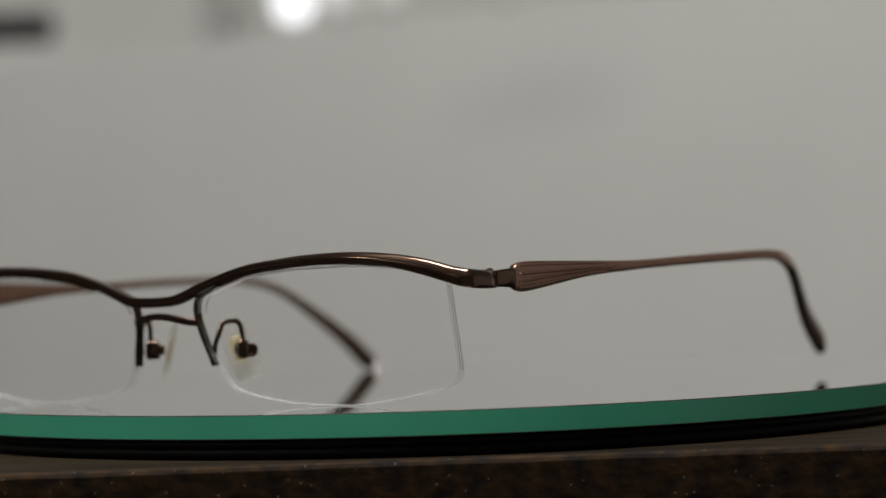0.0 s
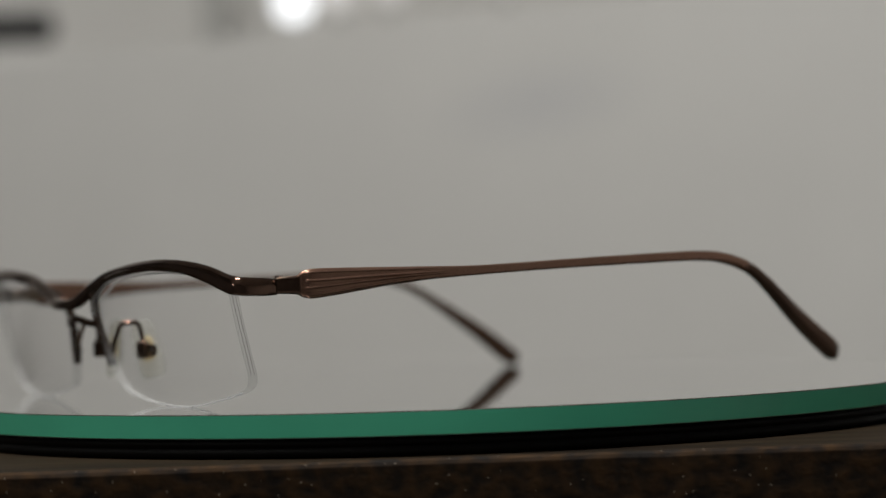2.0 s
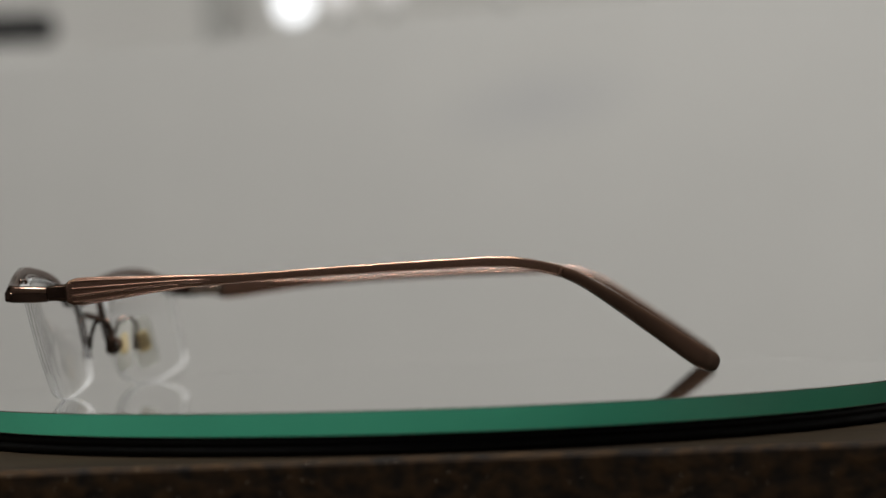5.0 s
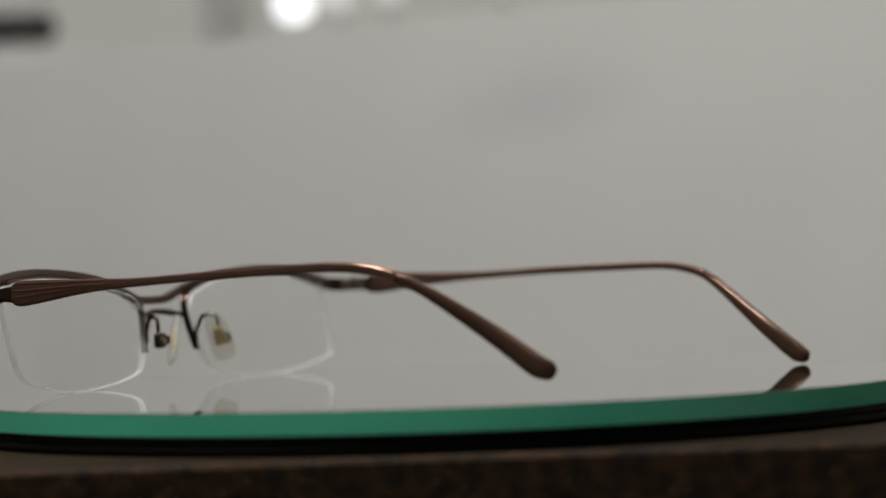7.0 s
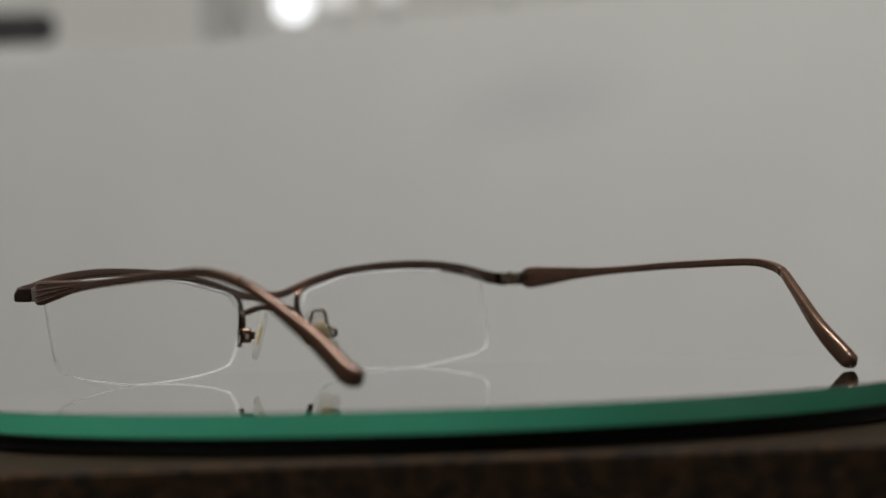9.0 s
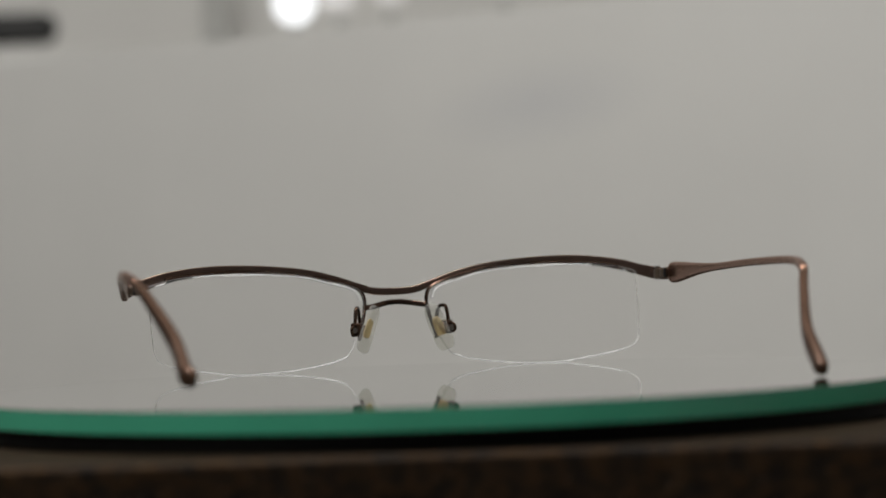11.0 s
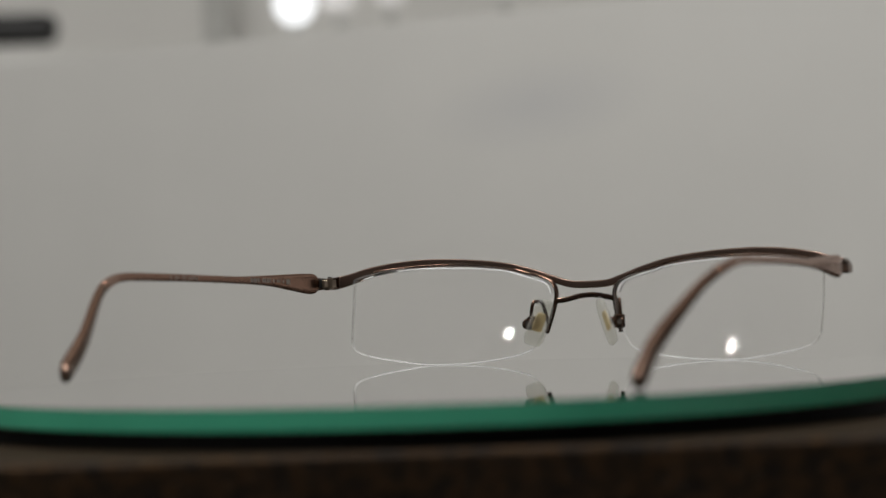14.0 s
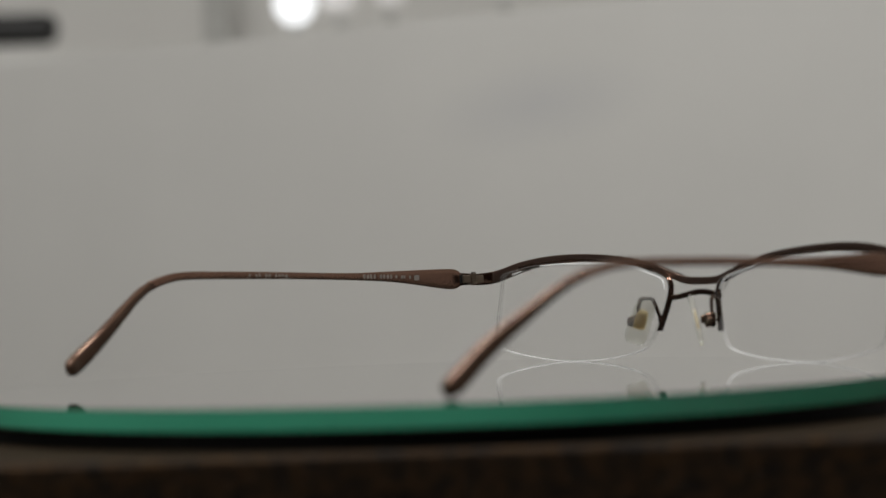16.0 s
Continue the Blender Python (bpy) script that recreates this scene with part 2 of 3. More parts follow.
FLOOR_Z = -0.757
slab("floor", (-2.1, -2.3, FLOOR_Z - 0.1), (2.1, 1.96, FLOOR_Z), FLOOR, "grey floor of a dim indoor room")
slab("ceiling", (-2.1, -2.3, 1.75), (2.1, 1.96, 1.85), PAINT, "plain white painted ceiling")
slab("wall_north", (-2.1, 1.86, FLOOR_Z), (2.1, 1.96, 1.75), BACK, "plain off-white wall behind the shelf")
# these three stay out of view and shape the light on the glasses
slab("wall_south", (-2.1, -2.3, FLOOR_Z), (2.1, -2.2, 1.75), SOUTH, "unseen wall, dark grey to keep reflections dark")
slab("wall_east", (2.0, -2.2, FLOOR_Z), (2.1, 1.86, 1.75), WALLS, "unseen wall, pale grey to brighten the right side")
slab("wall_west", (-2.1, -2.2, FLOOR_Z), (-2.0, 1.86, 1.75), WEST, "unseen wall, dark grey to keep reflections dark")


def backdrop_board():
    """A white panel that stands on the floor behind the table, turned away from the table's edge."""
    bm = bmesh.new()
    box(bm, (0, 0, (0.1685 + FLOOR_Z) / 2), (1.5, 0.012, 0.1685 - FLOOR_Z), 0.0003)
    ob = link("backdrop_board", bm, BOARD, None, smooth=False)
    ob.matrix_world = pose(0.075, 0.737, 0, 0, 0, -31)
    return tagged(ob, "large off-white matte board standing upright behind the table", "board")


backdrop_board()


def back_shelf():
    root = new("wall_shelf")
    root.location = (0, 1.62, 0.228)
    bm = bmesh.new()
    box(bm, (0, 0, -0.01), (1.6, 0.34, 0.02), 0.002)
    part("shelf_board", bm, PAINT, root, smooth=False)
    for x in (-0.7, 0.7):
        bm = bmesh.new()
        box(bm, (x, 0, (FLOOR_Z - 0.228 - 0.02) / 2), (0.03, 0.30, -(FLOOR_Z - 0.228) - 0.02), 0.002)
        part("side_panel", bm, PAINT, root, smooth=False)
    tagged(root, "white shelf unit out of focus behind the board", "shelf")


back_shelf()
SHELF_Z = 0.228


# globes added as stand-ins for out-of-focus bright spots, sized to the blur
def spot_globe(x, r, z, material, label):
    root = new("spot_globe")
    root.location = (x, 1.6, SHELF_Z)
    bm = bmesh.new()
    h = z - SHELF_Z
    lathe(bm, [(0, 0), (12, 0), (12, 3), (5, 5), (4, (h - r) / MM + 1.5), (0, (h - r) / MM + 1.5)], 24)
    part("base", bm, GREYM, root)
    bm = bmesh.new()
    bmesh.ops.create_uvsphere(bm, u_segments=28, v_segments=16, radius=r, matrix=Matrix.Translation((0, 0, h)))
    part("globe", bm, material, root)
    return tagged(root, label, "lamp", "globe lamps on the shelf")


spot_globe(-0.126, 0.0180, 0.283, GLOBE, "glowing white globe added for a blurred bright spot")
spot_globe(-0.084, 0.0160, 0.290, GLOBE_DIM, "faintly glowing globe added for a blurred dim spot")
spot_globe(-0.037, 0.0140, 0.292, GLOBE_DIM, "faintly glowing globe added for a blurred dim spot")
spot_globe(0.070, 0.0130, 0.298, GLOBE_DIM, "faintly glowing globe added for a blurred dim spot")


def black_handle():
    root = new("black_case")
    root.location = (-0.44, 1.6, SHELF_Z)
    bm = bmesh.new()
    box(bm, (0.004, 0, 0.0405), (0.180, 0.03, 0.029), 0.011)
    part("body", bm, DARK, root)
    for x in (-0.07, 0.0):
        bm = bmesh.new()
        box(bm, (x, 0, 0.0135), (0.012, 0.02, 0.027), 0.002)
        part("foot", bm, DARK, root)
    tagged(root, "slim black rounded case on short feet, out of focus", "case")


black_handle()


def grey_post():
    bm = bmesh.new()
    box(bm, (0, 0, 0.09), (0.024, 0.024, 0.18), 0.004)
    ob = link("shelf_post", bm, GREYM)
    ob.location = (-0.209, 1.72, SHELF_Z)
    tagged(ob, "narrow grey upright post on the shelf, out of focus", "post")


grey_post()


def ceiling_lamp():
    root = new("ceiling_lamp")
    root.location = (-0.20, -0.22, 1.75)
    bm = bmesh.new()
    box(bm, (0, 0, -0.04), (0.70, 0.42, 0.08), 0.01)
    part("housing", bm, PAINT, root, smooth=False)
    bm = bmesh.new()
    box(bm, (0, 0, -0.09), (0.6, 0.32, 0.018), 0.006)
    part("diffuser", bm, DIFF, root, smooth=False)
    tagged(root, "flat rectangular ceiling lamp with a lit diffuser", "lamp")


ceiling_lamp()


def pendant_lamp():
    """The small round lamp that glints in the lenses."""
    root = new("pendant_lamp")
    root.location = (-1.094, -0.747, 0.780)
    bm = bmesh.new()
    bmesh.ops.create_uvsphere(bm, u_segments=32, v_segments=20, radius=0.030)
    part("bulb", bm, BULB, root)
    bm = bmesh.new()
    lathe(bm, [(0, 28), (14, 28), (14, 70), (4, 80), (4, 969), (0, 969)], 24)
    part("cord_and_socket", bm, DARK, root)
    tagged(root, "small lit round bulb hanging on a black cord", "lamp")


pendant_lamp()

# ---- the table ----
TOP_Z = -7.6 * MM


def wooden_table():
    root = new("wooden_table")
    root.location = (0, 0.085, FLOOR_Z)
    up = TOP_Z - FLOOR_Z
    # the slab: its front edge bows a little and is nicked along the arris
    bm = bmesh.new()
    n = 160
    prof = [(0.0, -0.036), (0.0, -0.0009), (0.0003, -0.0003), (0.0011, 0.0)]
    cols = []
    for i in range(n + 1):
        x = -0.42 + 0.84 * i / n
        front = -0.1045 + 0.002 * noise.noise((x * 9, 2, 7))
        nick = 0.0005 * noise.noise((x * 160, 0, 3)) + 0.0009 * max(0.0, noise.noise((x * 420, 5, 1)) - 0.35)
        cols.append([bm.verts.new((x, front + max(0, nick) * (1 if z > -0.01 else 0) + dy - 0.085, up + z - max(0, nick) * (0.5 if -0.01 < z < 0 else 0))) for dy, z in prof]
                    + [bm.verts.new((x, 0.17 - 0.085, up)), bm.verts.new((x, 0.17 - 0.085, up - 0.036))])
    for a, b in zip(cols, cols[1:]):
        for k in range(3, 5):
            bm.faces.new((a[k], b[k], b[k + 1], a[k + 1]))
        bm.faces.new((a[5], b[5], b[0], a[0]))
    bm.faces.new(cols[0]), bm.faces.new(cols[-1][::-1])
    part("tabletop", bm, WOOD, root, "worn greyish-brown wooden tabletop", smooth=False)
    bm = bmesh.new()
    strips = []
    for i in range(n + 1):
        x = -0.42 + 0.84 * i / n
        front = -0.1045 + 0.002 * noise.noise((x * 9, 2, 7))
        nick = 0.0005 * noise.noise((x * 160, 0, 3)) + 0.0009 * max(0.0, noise.noise((x * 420, 5, 1)) - 0.35)
        strips.append([bm.verts.new((x, front + max(0, nick) * (1 if z > -0.01 else 0) + dy - 0.0853, up + z - max(0, nick) * (0.5 if -0.01 < z < 0 else 0))) for dy, z in prof])
    for a, b in zip(strips, strips[1:]):
        for k in range(3):
            bm.faces.new((a[k], b[k], b[k + 1], a[k + 1]))
    part("front_edge", bm, FACE, root, "dark rusty-brown speckled front edge", smooth=False)
    for x in (-0.38, 0.38):
        for y in (-0.15, 0.05):
            bm = bmesh.new()
            box(bm, (x, y, (up - 0.036) / 2), (0.045, 0.045, up - 0.036), 0.003)
            part("leg", bm, FACE, root, smooth=False)
    tagged(root, "old brown wooden table with a dark speckled edge", "table")


wooden_table()


# ---- the turntable ----
def turntable():
    root = new("turntable")
    root.location = (0, 0, TOP_Z)
    up = -TOP_Z / MM
    R = 100.62
    bm = bmesh.new()
    lathe(bm, [(0, up), (R - 1.2, up), (R - 0.16, up)])
    lathe(bm, [(0, up - 4.40), (R - 0.4, up - 4.40), (R - 0.10, up - 4.12)])
    part("glass_plate", bm, GLASS, root, "clear round glass plate, mirror-like at a low angle")
    bm = bmesh.new()
    lathe(bm, [(R, up - 0.2), (R, up - 0.3), (R, up - 2.2), (R, up - 3.98)])
    part("glass_rim", bm, GREEN, root, "polished green cut edge of the glass")
    # a dark reflection on the bevel, put into its colour
    bm = bmesh.new()
    lathe(bm, [(R - 0.16, up), (R - 0.03, up - 0.07), (R, up - 0.2)])
    part("rim_bevel", bm, BEVEL, root, "narrow bevel along the rim, its dark reflection painted in")
    bm = bmesh.new()
    lathe(bm, [(R, up - 3.98), (R - 0.03, up - 4.06), (R - 0.10, up - 4.12)])
    part("lower_bevel", bm, PALE, root, "thin pale ground line under the green edge")
    bm = bmesh.new()
    lathe(bm, [(0, up - 4.42), (R - 0.9, up - 4.42), (R - 0.5, up - 4.7), (R - 0.5, up - 5.5), (R - 0.9, up - 5.65), (R - 0.9, up - 5.8), (R - 0.4, up - 5.95), (R - 0.4, up - 7.0), (R - 1.1, 0.03), (0, 0.03)])
    part("platter", bm, BLACK, root, "black plastic platter under the glass")
    return tagged(root, "round glass-topped turntable with a green rim on the table", "turntable")


table_disc = turntable()

# ---- the eyeglasses, as they lie on the glass at 12 s; millimetres from the turntable's axis ----
MID = 5.0
BASE = Vector((5.0, 10.0, 0.0))


def lens_y(dx, z, s):
    """The lens's middle surface; one lens sits a little more turned than the other."""
    lean = -0.030 * (dx - 24.0) + 0.024 * (z - 12.0) if s < 0 else -0.012 * (z - 12.0)
    return lean + 77.4 - 0.0011 * dx * dx + 0.24 * (z - 20.0) - 0.0044 * (z - 12.0) ** 2 + 2.3 * (1 - ((dx - 35) / 26) ** 2)


def shifted(bm):
    bmesh.ops.translate(bm, vec=-BASE * MM, verts=bm.verts)
    return bm


def brow_frame(root):
    half = [(0, 80.4, 19.0, 1.85, 2.1), (5, 80.2, 19.25, 1.8, 2.1), (9, 79.9, 20.5, 1.7, 2.0), (15, 79.6, 22.65, 1.45, 1.9), (22, 79.3, 24.45, 1.35, 1.8),
            (30, 79.2, 25.42, 1.35, 1.8), (37, 78.9, 25.85, 1.4, 1.8), (44, 78.3, 25.87, 1.55, 1.8), (51, 77.1, 25.12, 2.1, 1.8), (57.5, 75.9, 23.8, 2.65, 1.8),
            (62.3, 75.0, 22.4, 2.8, 1.8), (65.2, 74.5, 21.65, 3.05, 1.8), (66.25, 73.9, 21.45, 3.1, 1.8), (66.6, 72.6, 21.3, 3.15, 1.8), (66.6, 69.4, 21.15, 3.05, 1.7), (65.9, 66.9, 21.1, 2.85, 1.5)]
    rows = [(MID - d, *r) for d, *r in half[:0:-1]] + [(MID + d, *r) for d, *r in half]
    bm = bmesh.new()
    sweep(bm, spline(rows, 6), sides=44, square=7.0, cut=lambda x: 2.0 - 0.95 * min(1.0, max(0.0, (abs(x - MID) - 16) / 16)))
    # a thin lip in front covers the rim wire
    for s in (-1, 1):
        lip = [(MID + s * d, y + 0.5, z - h / 2 + 0.1 + up, tall, 0.62) for (d, y, z, h, _), tall, up in zip(half[3:10], (1.5, 1.5, 1.5, 1.4, 1.2, 0.9, 0.5), (0, 0, 0, 0, 0.1, 0.3, 0.5))]
        sweep(bm, spline(lip[::s], 6), sides=16, square=5.0)
    brow = part("brow_frame", shifted(bm), BRONZE, root, "dark bronze metal browline with wrapped end pieces")
    # the face towards the wearer is lighter and rougher
    brow.data.materials.append(INNER)
    for p in brow.data.polygons:
        if p.normal.y < -0.6:
            p.material_index = 1


def rim_wire(root, s):
    path = [(9.7, 7.3), (9.0, 10), (8.2, 13), (7.7, 16), (8.0, 18.3), (9.4, 20.0), (12.5, 21.4), (16, 22.3), (22, 23.9), (30, 24.75), (37, 25.0), (44, 24.9), (49, 24.5), (53, 24.2), (56.5, 23.6)]
    rows = [(MID + s * d, lens_y(d, z, s) + 0.2, z, 1.0, 1.5) for d, z in path]
    bm = bmesh.new()
    tube(bm, [(r[0], r[1] + 0.45, r[2]) for r in rows], 0.42, 6, 10)
    tube(bm, [(r[0], r[1] - 0.45, r[2]) for r in rows], 0.40, 6, 10)
    part("rim_wire", shifted(bm), BRONZE, root)


def lens(root, s):
    outline = [(7.9, 16.5), (8.5, 18.5), (10, 20.2), (16, 21.9), (24, 23.7), (32, 24.4), (40, 24.3), (48, 24.4), (55, 23.5), (59.9, 22.3), (60.6, 21.0), (60.5, 15), (60.3, 9.5), (59.9, 5.6),
               (58.2, 3.6), (54, 2.3), (47, 1.05), (41, 0.25), (36.5, 0.1), (30, 0.35), (24, 0.9), (17, 2.1), (13.4, 3.3), (11.6, 5.4), (10.2, 8.2), (8.8, 12)]
    loop = spline(outline + [outline[0]], 4)[:-1]
    c = np.array([35.0, 12.5])
    n = len(loop)

    def skin(bm, off, flip, grow=0.0, rings=7):
        made = []
        for k in range(1, rings + 1):
            f = k / rings
            made.append([bm.verts.new(Vector((MID + s * p[0], lens_y(*p, s) + off, p[1])) * MM) for p in (c + (q - c) * (f * (1 + grow)) for q in loop)])
        mid = bm.verts.new(Vector((MID + s * c[0], lens_y(*c, s) + off, c[1])) * MM)
        for i in range(n):
            step = 1 if flip else -1
            bm.faces.new((mid, made[0][i], made[0][(i + 1) % n])[::step])
            for a, b in zip(made, made[1:]):
                bm.faces.new((a[i], b[i], b[(i + 1) % n], a[(i + 1) % n])[::step])

    bm = bmesh.new()
    skin(bm, -0.85, flip=s < 0)
    rear = len(bm.faces)
    skin(bm, 0.85, flip=s > 0)
    ob = part("lens", shifted(bm), LENS, root, "clear half-rim lens", recalc=False)
    ob.data.materials.append(LENS_FRONT)
    for p in ob.data.polygons:
        p.material_index = 1 if p.index >= rear else 0
    ob.visible_shadow = False
    # the ground edge with the nylon cord in its groove
    bm = bmesh.new()
    rings = []
    for off, g in ((0.85, 0.001), (0.55, 0.0045), (0.2, 0.002), (-0.2, 0.002), (-0.55, 0.0045), (-0.85, 0.001)):
        rings.append([bm.verts.new(Vector((MID + s * p[0], lens_y(*p, s) + off, p[1])) * MM) for p in (c + (q - c) * (1 + g) for q in loop)])
    for a, b in zip(rings, rings[1:]):
        for i in range(n):
            bm.faces.new((a[i], b[i], b[(i + 1) % n], a[(i + 1) % n]))
    e = part("lens_edge", shifted(bm), EDGE, ob, "pale ground edge of the lens")
    e.visible_shadow = False
    # thin pale tubes paint the glint along each rim
    for off in (0.82, -0.82):
        bm = bmesh.new()
        ring = [(MID + s * p[0], lens_y(*p, s) + off, p[1]) for p in (c + (q - c) * 1.001 for q in loop)]
        tube(bm, ring + ring[:1], 0.085, 1, 6)
        a = part("lens_arris", shifted(bm), ARRIS, ob, "rim line of the lens, a glint painted pale")
        a.visible_shadow = False
    lens_rims(ob, s)


def lens_rims(ob, s):
    """The nylon cord in the lower groove, and the upper rim under the brow, both with painted glints."""
    under = [(13.2, 3.35), (17, 2.05), (24, 0.85), (30, 0.3), (36.5, 0.05), (41, 0.2), (47, 1.0), (53, 2.05), (56, 2.8)]
    bm = bmesh.new()
    tube(bm, [(MID + s * d, lens_y(d, z, s), z) for d, z in under], 0.18, 5, 10)
    cord = part("nylon_cord", shifted(bm), CORD, ob, "clear nylon cord under the lens, its glint painted pale")
    cord.visible_shadow = False
    # the ground groove down the outer side: its dark refracted streaks painted as two lines
    side = [(60.68, 20.4), (60.72, 15), (60.52, 9.5), (60.15, 6.0)]
    for off in (0.32, -0.28):
        bm = bmesh.new()
        tube(bm, [(MID + s * d, lens_y(d, z, s) + off, z) for d, z in side], 0.075, 5, 6)
        line = part("groove_line", shifted(bm), GROOVE, ob, "thin olive line painting shade along the lens groove")
        line.visible_shadow = False
    over = [(8.9, 16.8), (9.6, 18.6), (11.2, 19.9), (16, 21.3), (22, 22.9), (30, 23.75), (37, 24.0), (44, 24.1), (50, 23.8), (55, 23.0), (59.0, 21.9)]
    for off in (0.9, -0.9):
        bm = bmesh.new()
        tube(bm, [(MID + s * d, lens_y(d, z, s) + off, z + 0.12) for d, z in (over if off > 0 else over[:-2])], 0.19, 5, 8)
        top = part("upper_rim_line", shifted(bm), UPPER, ob, "upper rim line of the lens, a glint painted pale")
        top.visible_shadow = False


def bridge_wire(root):
    bm = bmesh.new()
    sweep(bm, spline([(MID - 8.0, 76.6, 15.1, 1.3, 1.0), (MID - 5.6, 77.6, 15.4, 1.35, 1.1), (MID - 2.5, 78.4, 16.1, 1.35, 1.1), (MID, 78.6, 16.4, 1.3, 1.2),
                      (MID + 2.5, 78.4, 16.3, 1.35, 1.1), (MID + 5.6, 77.6, 15.8, 1.35, 1.1), (MID + 8.0, 76.6, 15.4, 1.3, 1.0)], 5), sides=20, square=4.5)
    part("bridge_wire", shifted(bm), BRONZE, root)


def nose_pad(root, s):
    at = Vector((MID + s * 8.5, 67.2, 10.5))
    normal = Vector((-s * 0.72, -0.66, -0.20)).normalized()
    tall = Vector((-s * 0.46, 0.0, 0.90))
    tall = (tall - normal * tall.dot(normal)).normalized()
    wide = tall.cross(normal)

    def slip(bm, w, h, d, off, down=0.0):
        """A rounded slip of w by h, d thick, domed."""
        rings = []
        for depth, f in ((-0.5, 0.80), (-0.3, 0.96), (0, 1.0), (0.3, 0.96), (0.5, 0.80)):
            ring = []
            for k in range(28):
                a = 2 * math.pi * k / 28
                u = math.copysign(abs(math.cos(a)) ** 0.5, math.cos(a)) * w / 2 * f * (1 - 0.16 * math.sin(a))
                v = math.copysign(abs(math.sin(a)) ** 0.5, math.sin(a)) * h / 2 * f + down
                ring.append(bm.verts.new((at + wide * u + tall * v + normal * (off + depth * d)) * MM))
            rings.append(ring)
        for a, b in zip(rings, rings[1:]):
            for k in range(28):
                bm.faces.new((a[k], a[(k + 1) % 28], b[(k + 1) % 28], b[k]))
        bm.faces.new(rings[0][::-1]), bm.faces.new(rings[-1])

    bm = bmesh.new()
    slip(bm, 5.3, 12.0, 1.3, 0.0, -0.4)
    pad = part("nose_pad", shifted(bm), PAD, root, "clear silicone nose pad with a yellowed core")
    pad.visible_shadow = False
    bm = bmesh.new()
    slip(bm, 2.9, 4.8, 0.5, -0.1, -0.3)
    part("pad_core", shifted(bm), INSERT, pad, "yellowed plate inside the pad")
    bm = bmesh.new()
    tube(bm, [(MID + s * 9.1, lens_y(9.1, 9.6, s) - 0.7, 9.4), (MID + s * 9.4, 74.4, 11.2), (MID + s * 9.8, 73.6, 13.6), (MID + s * 10.0, 73.0, 14.8), (MID + s * 10.3, 72.2, 15.15),
              (MID + s * 10.9, 70.5, 15.2), (MID + s * 11.2, 69.9, 14.7), (MID + s * 11.4, 69.5, 13.3), (MID + s * 11.6, 69.4, 11.0)], 0.46, 5, 10)
    arm = part("pad_arm", shifted(bm), BRONZE, root)
    bm = bmesh.new()
    turn = Matrix.Rotation(s * radians(40), 4, "Z")
    box(bm, Vector((MID + s * 11.2, 69.2, 10.0)) * MM, (2.6 * MM, 2.0 * MM, 3.4 * MM), 0.0005, turn)
    box(bm, Vector((MID + s * 9.8, 68.3, 10.1)) * MM, (1.2 * MM, 2.0 * MM, 2.0 * MM), 0.0004, turn)
    # the screw eye beside the mount
    eye = Vector((MID + s * 12.2, 68.0, 9.8))
    ring = [eye + Vector((s * 0.64 * math.cos(a), -0.76 * math.cos(a), 1.0 * math.sin(a))) for a in (2 * math.pi * k / 12 for k in range(13))]
    tube(bm, [tuple(p) for p in ring], 0.34, 2, 8)
    part("pad_mount", shifted(bm), BRONZE, arm)
    bm = bmesh.new()
    bmesh.ops.create_cone(bm, cap_ends=True, segments=16, radius1=0.0008, radius2=0.0007, depth=0.0006,
                          matrix=Matrix.Translation(Vector((MID + s * 12.0, 67.7, 9.9)) * MM) @ Matrix.Rotation(radians(90), 4, "X"))
    part("screw", shifted(bm), STEEL, arm, smooth=False)


def hinge(root, x, s):
    bm = bmesh.new()
    box(bm, Vector((x + s * 0.15, 65.5, 21.25)) * MM, (1.7 * MM, 1.6 * MM, 2.3 * MM), 0.0003)
    box(bm, Vector((x - s * 0.75, 67.6, 21.3)) * MM, (0.9 * MM, 2.6 * MM, 1.9 * MM), 0.0002)
    box(bm, Vector((x - s * 0.75, 63.2, 21.3)) * MM, (0.9 * MM, 2.4 * MM, 1.9 * MM), 0.0002)
    for z in (20.45, 21.35, 22.25):
        bmesh.ops.create_cone(bm, cap_ends=True, segments=18, radius1=0.00085, radius2=0.00085, depth=0.00078,
                              matrix=Matrix.Translation(Vector((x - s * 1.1, 65.4, z)) * MM))
    pin = Vector((x, 65.2, 21.3)) * MM - BASE * MM
    bmesh.ops.translate(shifted(bm), vec=-pin, verts=bm.verts)
    h = part("hinge", bm, HINGE, root, "knuckled metal hinge with a screw", smooth=False)
    h.location = pin
    bm = bmesh.new()
    box(bm, Vector((x + s * 0.35 - s * 1.0 + (s * 0.3 if s < 0 else s * 0.1), 62.0, 21.4)) * MM, (0.5 * MM, 1.3 * MM, 2.2 * MM), 0.0001)
    bmesh.ops.translate(shifted(bm), vec=-pin, verts=bm.verts)
    part("slot", bm, DARK, h, "dark slot behind the hinge", smooth=False)
    bm = bmesh.new()
    bmesh.ops.create_cone(bm, cap_ends=True, segments=16, radius1=0.0006, radius2=0.0006, depth=0.0004, matrix=Matrix.Translation(Vector((x - s * 1.1, 65.4, 22.85)) * MM))
    bmesh.ops.translate(shifted(bm), vec=-pin, verts=bm.verts)
    part("screw", bm, STEEL, h, smooth=False)
    if s < 0:
        cam.data.dof.focus_object = h


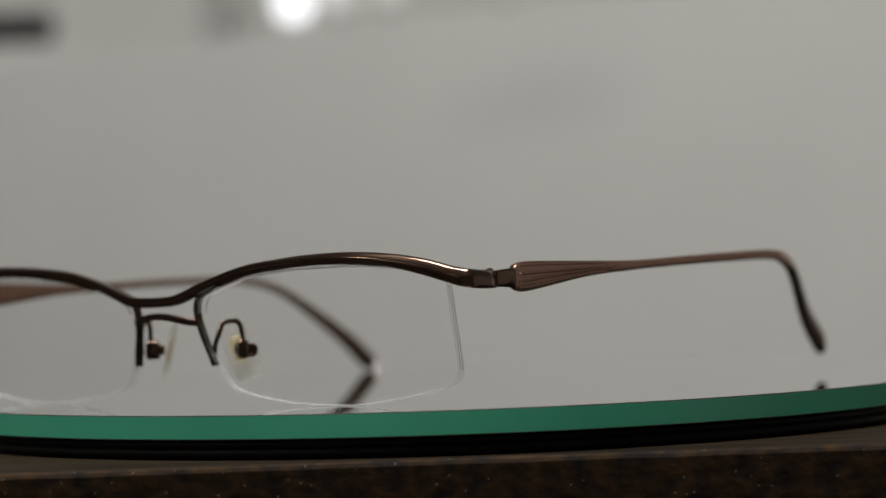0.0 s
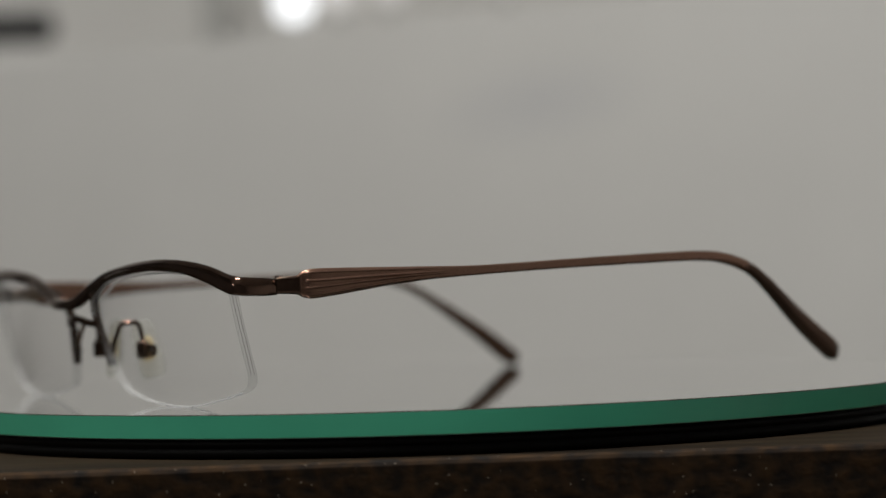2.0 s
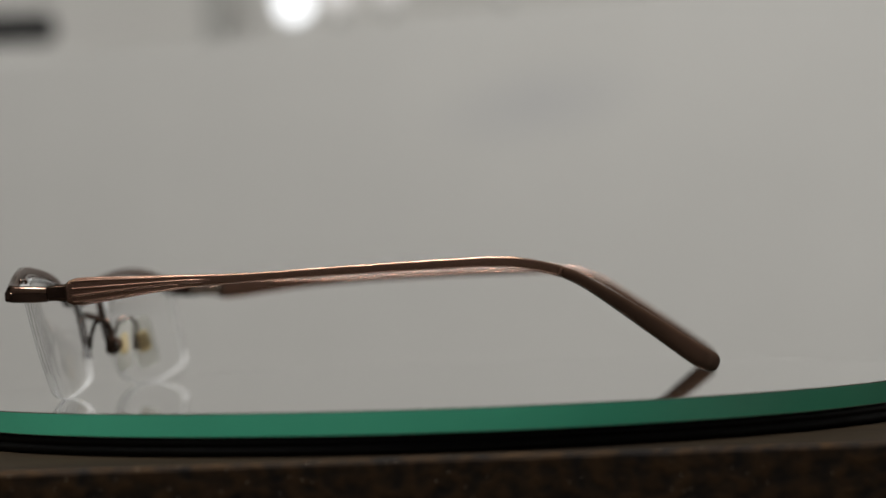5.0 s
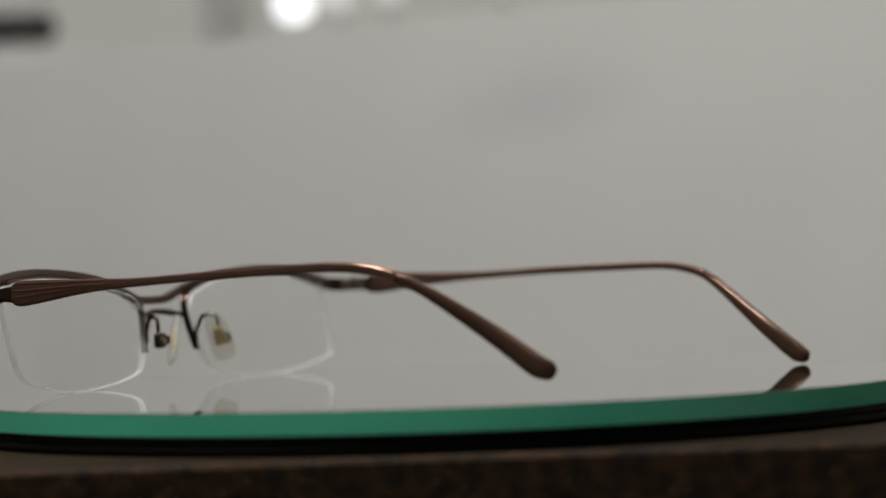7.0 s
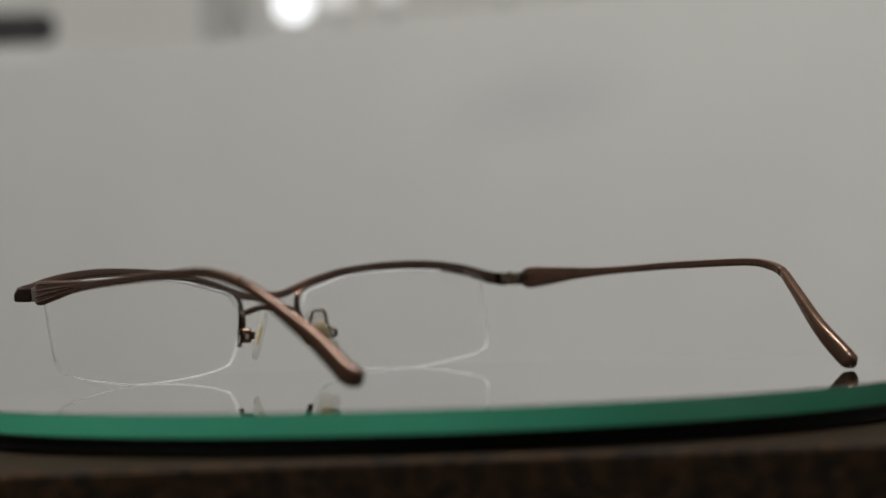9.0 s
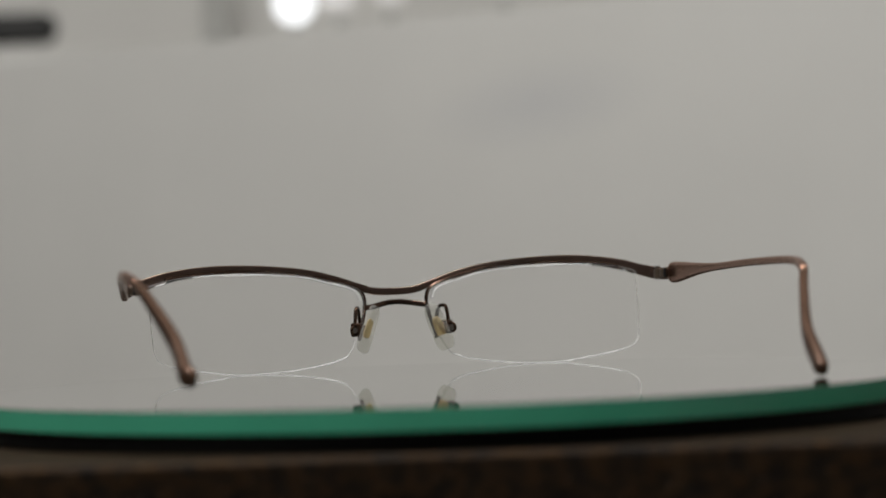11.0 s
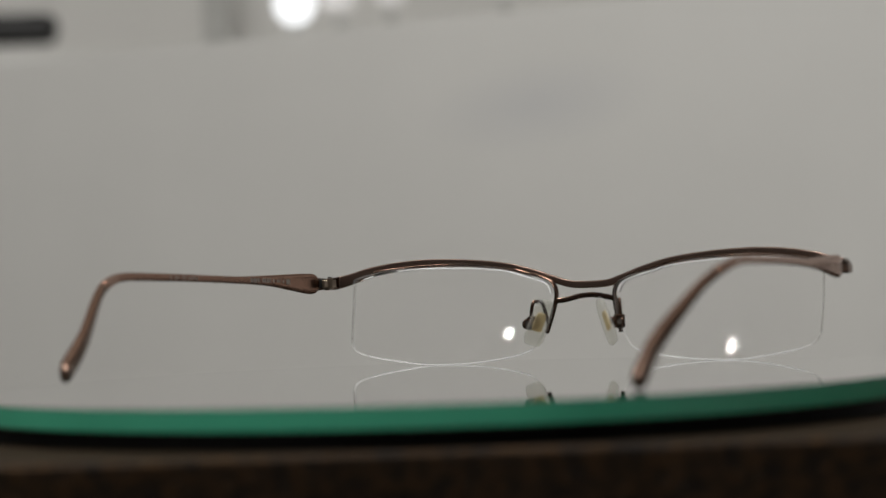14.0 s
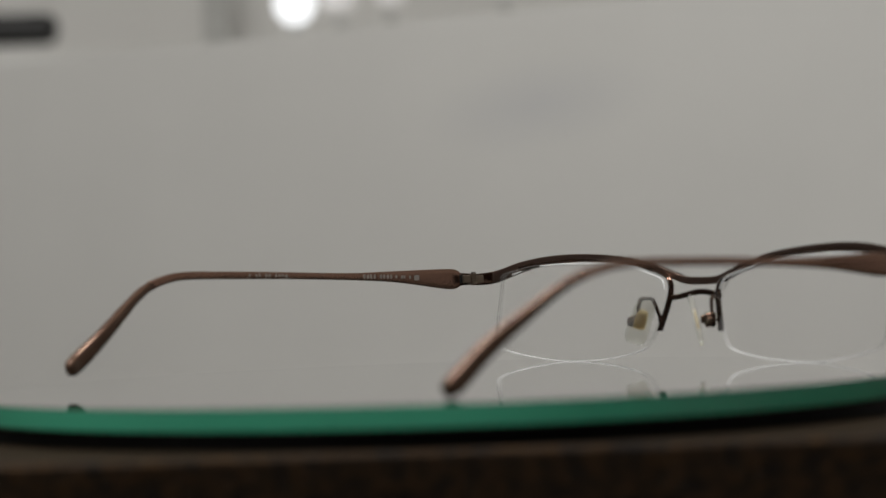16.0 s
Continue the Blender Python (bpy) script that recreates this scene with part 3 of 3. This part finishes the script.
TEMPLE_A = [(-61.1, 66.8, 21.25, 2.75, 1.3), (-61.6, 64.8, 21.3, 3.05, 1.5), (-61.9, 63.0, 21.3, 3.4, 1.6), (-62.1, 61.9, 21.35, 4.6, 1.7), (-62.5, 58.6, 21.55, 5.05, 1.7), (-63.9, 42.8, 22.5, 2.8, 1.5),
            (-65.2, 28.6, 22.9, 1.75, 1.5), (-66.6, 8.4, 23.65, 1.7, 1.5), (-67.6, -12.0, 24.2, 1.85, 1.6), (-67.7, -18.0, 24.2, 1.9, 1.6), (-67.5, -22.6, 23.8, 1.95, 1.7),
            (-66.2, -28.7, 22.3, 2.0, 1.8), (-64.5, -34.6, 19.4, 2.1, 1.9), (-60.8, -45.9, 11.5, 3.3, 2.2), (-59.7, -53.6, 5.9, 3.9, 2.4), (-59.0, -55.5, 4.9, 3.7, 2.3)]
TEMPLE_B = [(70.9, 66.8, 21.2, 2.75, 1.3), (71.3, 64.8, 21.2, 3.05, 1.5), (71.6, 63.0, 21.2, 3.4, 1.6), (71.7, 61.9, 21.25, 4.6, 1.7), (72.0, 58.6, 21.4, 5.05, 1.7), (72.3, 42.8, 22.0, 2.8, 1.5),
            (72.5, 28.6, 22.35, 1.75, 1.5), (72.5, 8.4, 22.95, 1.7, 1.5), (72.4, -12.0, 23.15, 1.7, 1.6), (72.2, -19.0, 23.0, 1.7, 1.6), (71.9, -23.4, 22.5, 1.75, 1.7),
            (70.7, -29.3, 20.9, 1.85, 1.8), (68.3, -35.2, 17.4, 2.0, 1.9), (64.3, -46.5, 8.9, 3.3, 2.2), (63.5, -54.1, 3.0, 3.9, 2.4), (63.4, -55.9, 1.95, 3.3, 2.3)]


def temple(root, rows, s):
    path = spline(rows, 7)
    cut, neck = 7 * 11, 7 * 2 + 2
    bm = bmesh.new()
    sweep(bm, path[neck:cut + 2], sides=32, square=4.6)
    # raised lines on the flared part run together towards the slim part
    out, ridges = s * 0.79, []
    for a, b in ((0.40, 0.30), (0.13, 0.02), (-0.16, -0.06), (-0.40, -0.30)):
        ridge = [(p[0] + out * (0.98 if abs(a) < 0.3 else 0.80) * (1, 1, 0.92, 0.45)[i], p[1], p[2] + p[3] * (a + (b - a) * i / 3.0)) for i, p in enumerate(rows[3:7])]
        ridges.append(ridge)
    t = part("temple", shifted(bm), SATIN, root, "satin brown metal temple with a ridged flare")
    bm = bmesh.new()
    sweep(bm, path[:neck + 2], sides=20, square=4.0)
    part("neck", shifted(bm), BRONZE, t, "dark bronze neck between hinge and flare")
    for ridge in ridges:
        bm = bmesh.new()
        tube(bm, ridge, 0.27, 6, 10)
        part("ridge", shifted(bm), SATIN, t)
    bm = bmesh.new()
    sweep(bm, [(*p[:3], p[3] - 0.25 + 0.33 * min(1, i / 3), p[4] - 0.25 + 0.33 * min(1, i / 3)) for i, p in enumerate(path[cut:])], sides=28, square=3.4, round_end=True)
    part("temple_tip", shifted(bm), LACQUER, t, "brown lacquered temple tip")
    return t, path


def inner_print(t, path):
    """Unreadable pale print on the inner face, as bars."""
    ys = [p[1] for p in path]
    first = [(48.9, 1.6, 1.3)] + [(46.9 - 0.82 * k, 0.58, 0.75) for k in range(6)] + [(41.2 - 1.05 * k, 0.68, 0.95) for k in range(4)] + [(36.2 - 1.0 * k, 0.62, 1.0) for k in range(4)]
    second = [(10.0 - 1.0 * k, 0.6, 0.6) for k in range(4)] + [(5.2 - 1.0 * k, 0.6, 0.6) for k in range(2)] + [(2.4 - 1.0 * k, 0.6, 0.6) for k in range(4)]
    for y, long, high in first + second:
        bm = bmesh.new()
        i = min(range(len(path)), key=lambda k: abs(ys[k] - y))
        p, q = path[i], path[i + 1]
        a = math.atan2(q[0] - p[0], -(q[1] - p[1]))
        box(bm, Vector((p[0] + p[4] / 2 + 0.03, y, p[2])) * MM, (0.05 * MM, long * MM, high * MM), 0.0, Matrix.Rotation(a, 4, "Z"))
        part("print_mark", shifted(bm), PRINT, t, "worn pale printed mark", smooth=False)


def eyeglasses():
    root = new("eyeglasses")
    root.location = BASE * MM
    brow_frame(root)
    bridge_wire(root)
    for s in (-1, 1):
        rim_wire(root, s)
        lens(root, s)
        nose_pad(root, s)
        hinge(root, MID + s * 65.3, s)
    t, path = temple(root, TEMPLE_A, -1)
    inner_print(t, path)
    temple(root, TEMPLE_B, 1)
    return tagged(root, "half-rim eyeglasses in brown metal, open, resting on the glass plate", "glasses")


glasses = eyeglasses()


# ---- what moves ----
def motions():
    steps = [i * 0.5 for i in range(33)]
    walk(table_disc, [(t, pose(0, 0, TOP_Z, 0, 0, TURN * (t - 12.0))) for t in steps])
    walk(glasses, [(t, pose(0, 0, 0, 0, 0, TURN * (t - 12.0)) @ Matrix.Translation(BASE * MM)) for t in steps])


motions()
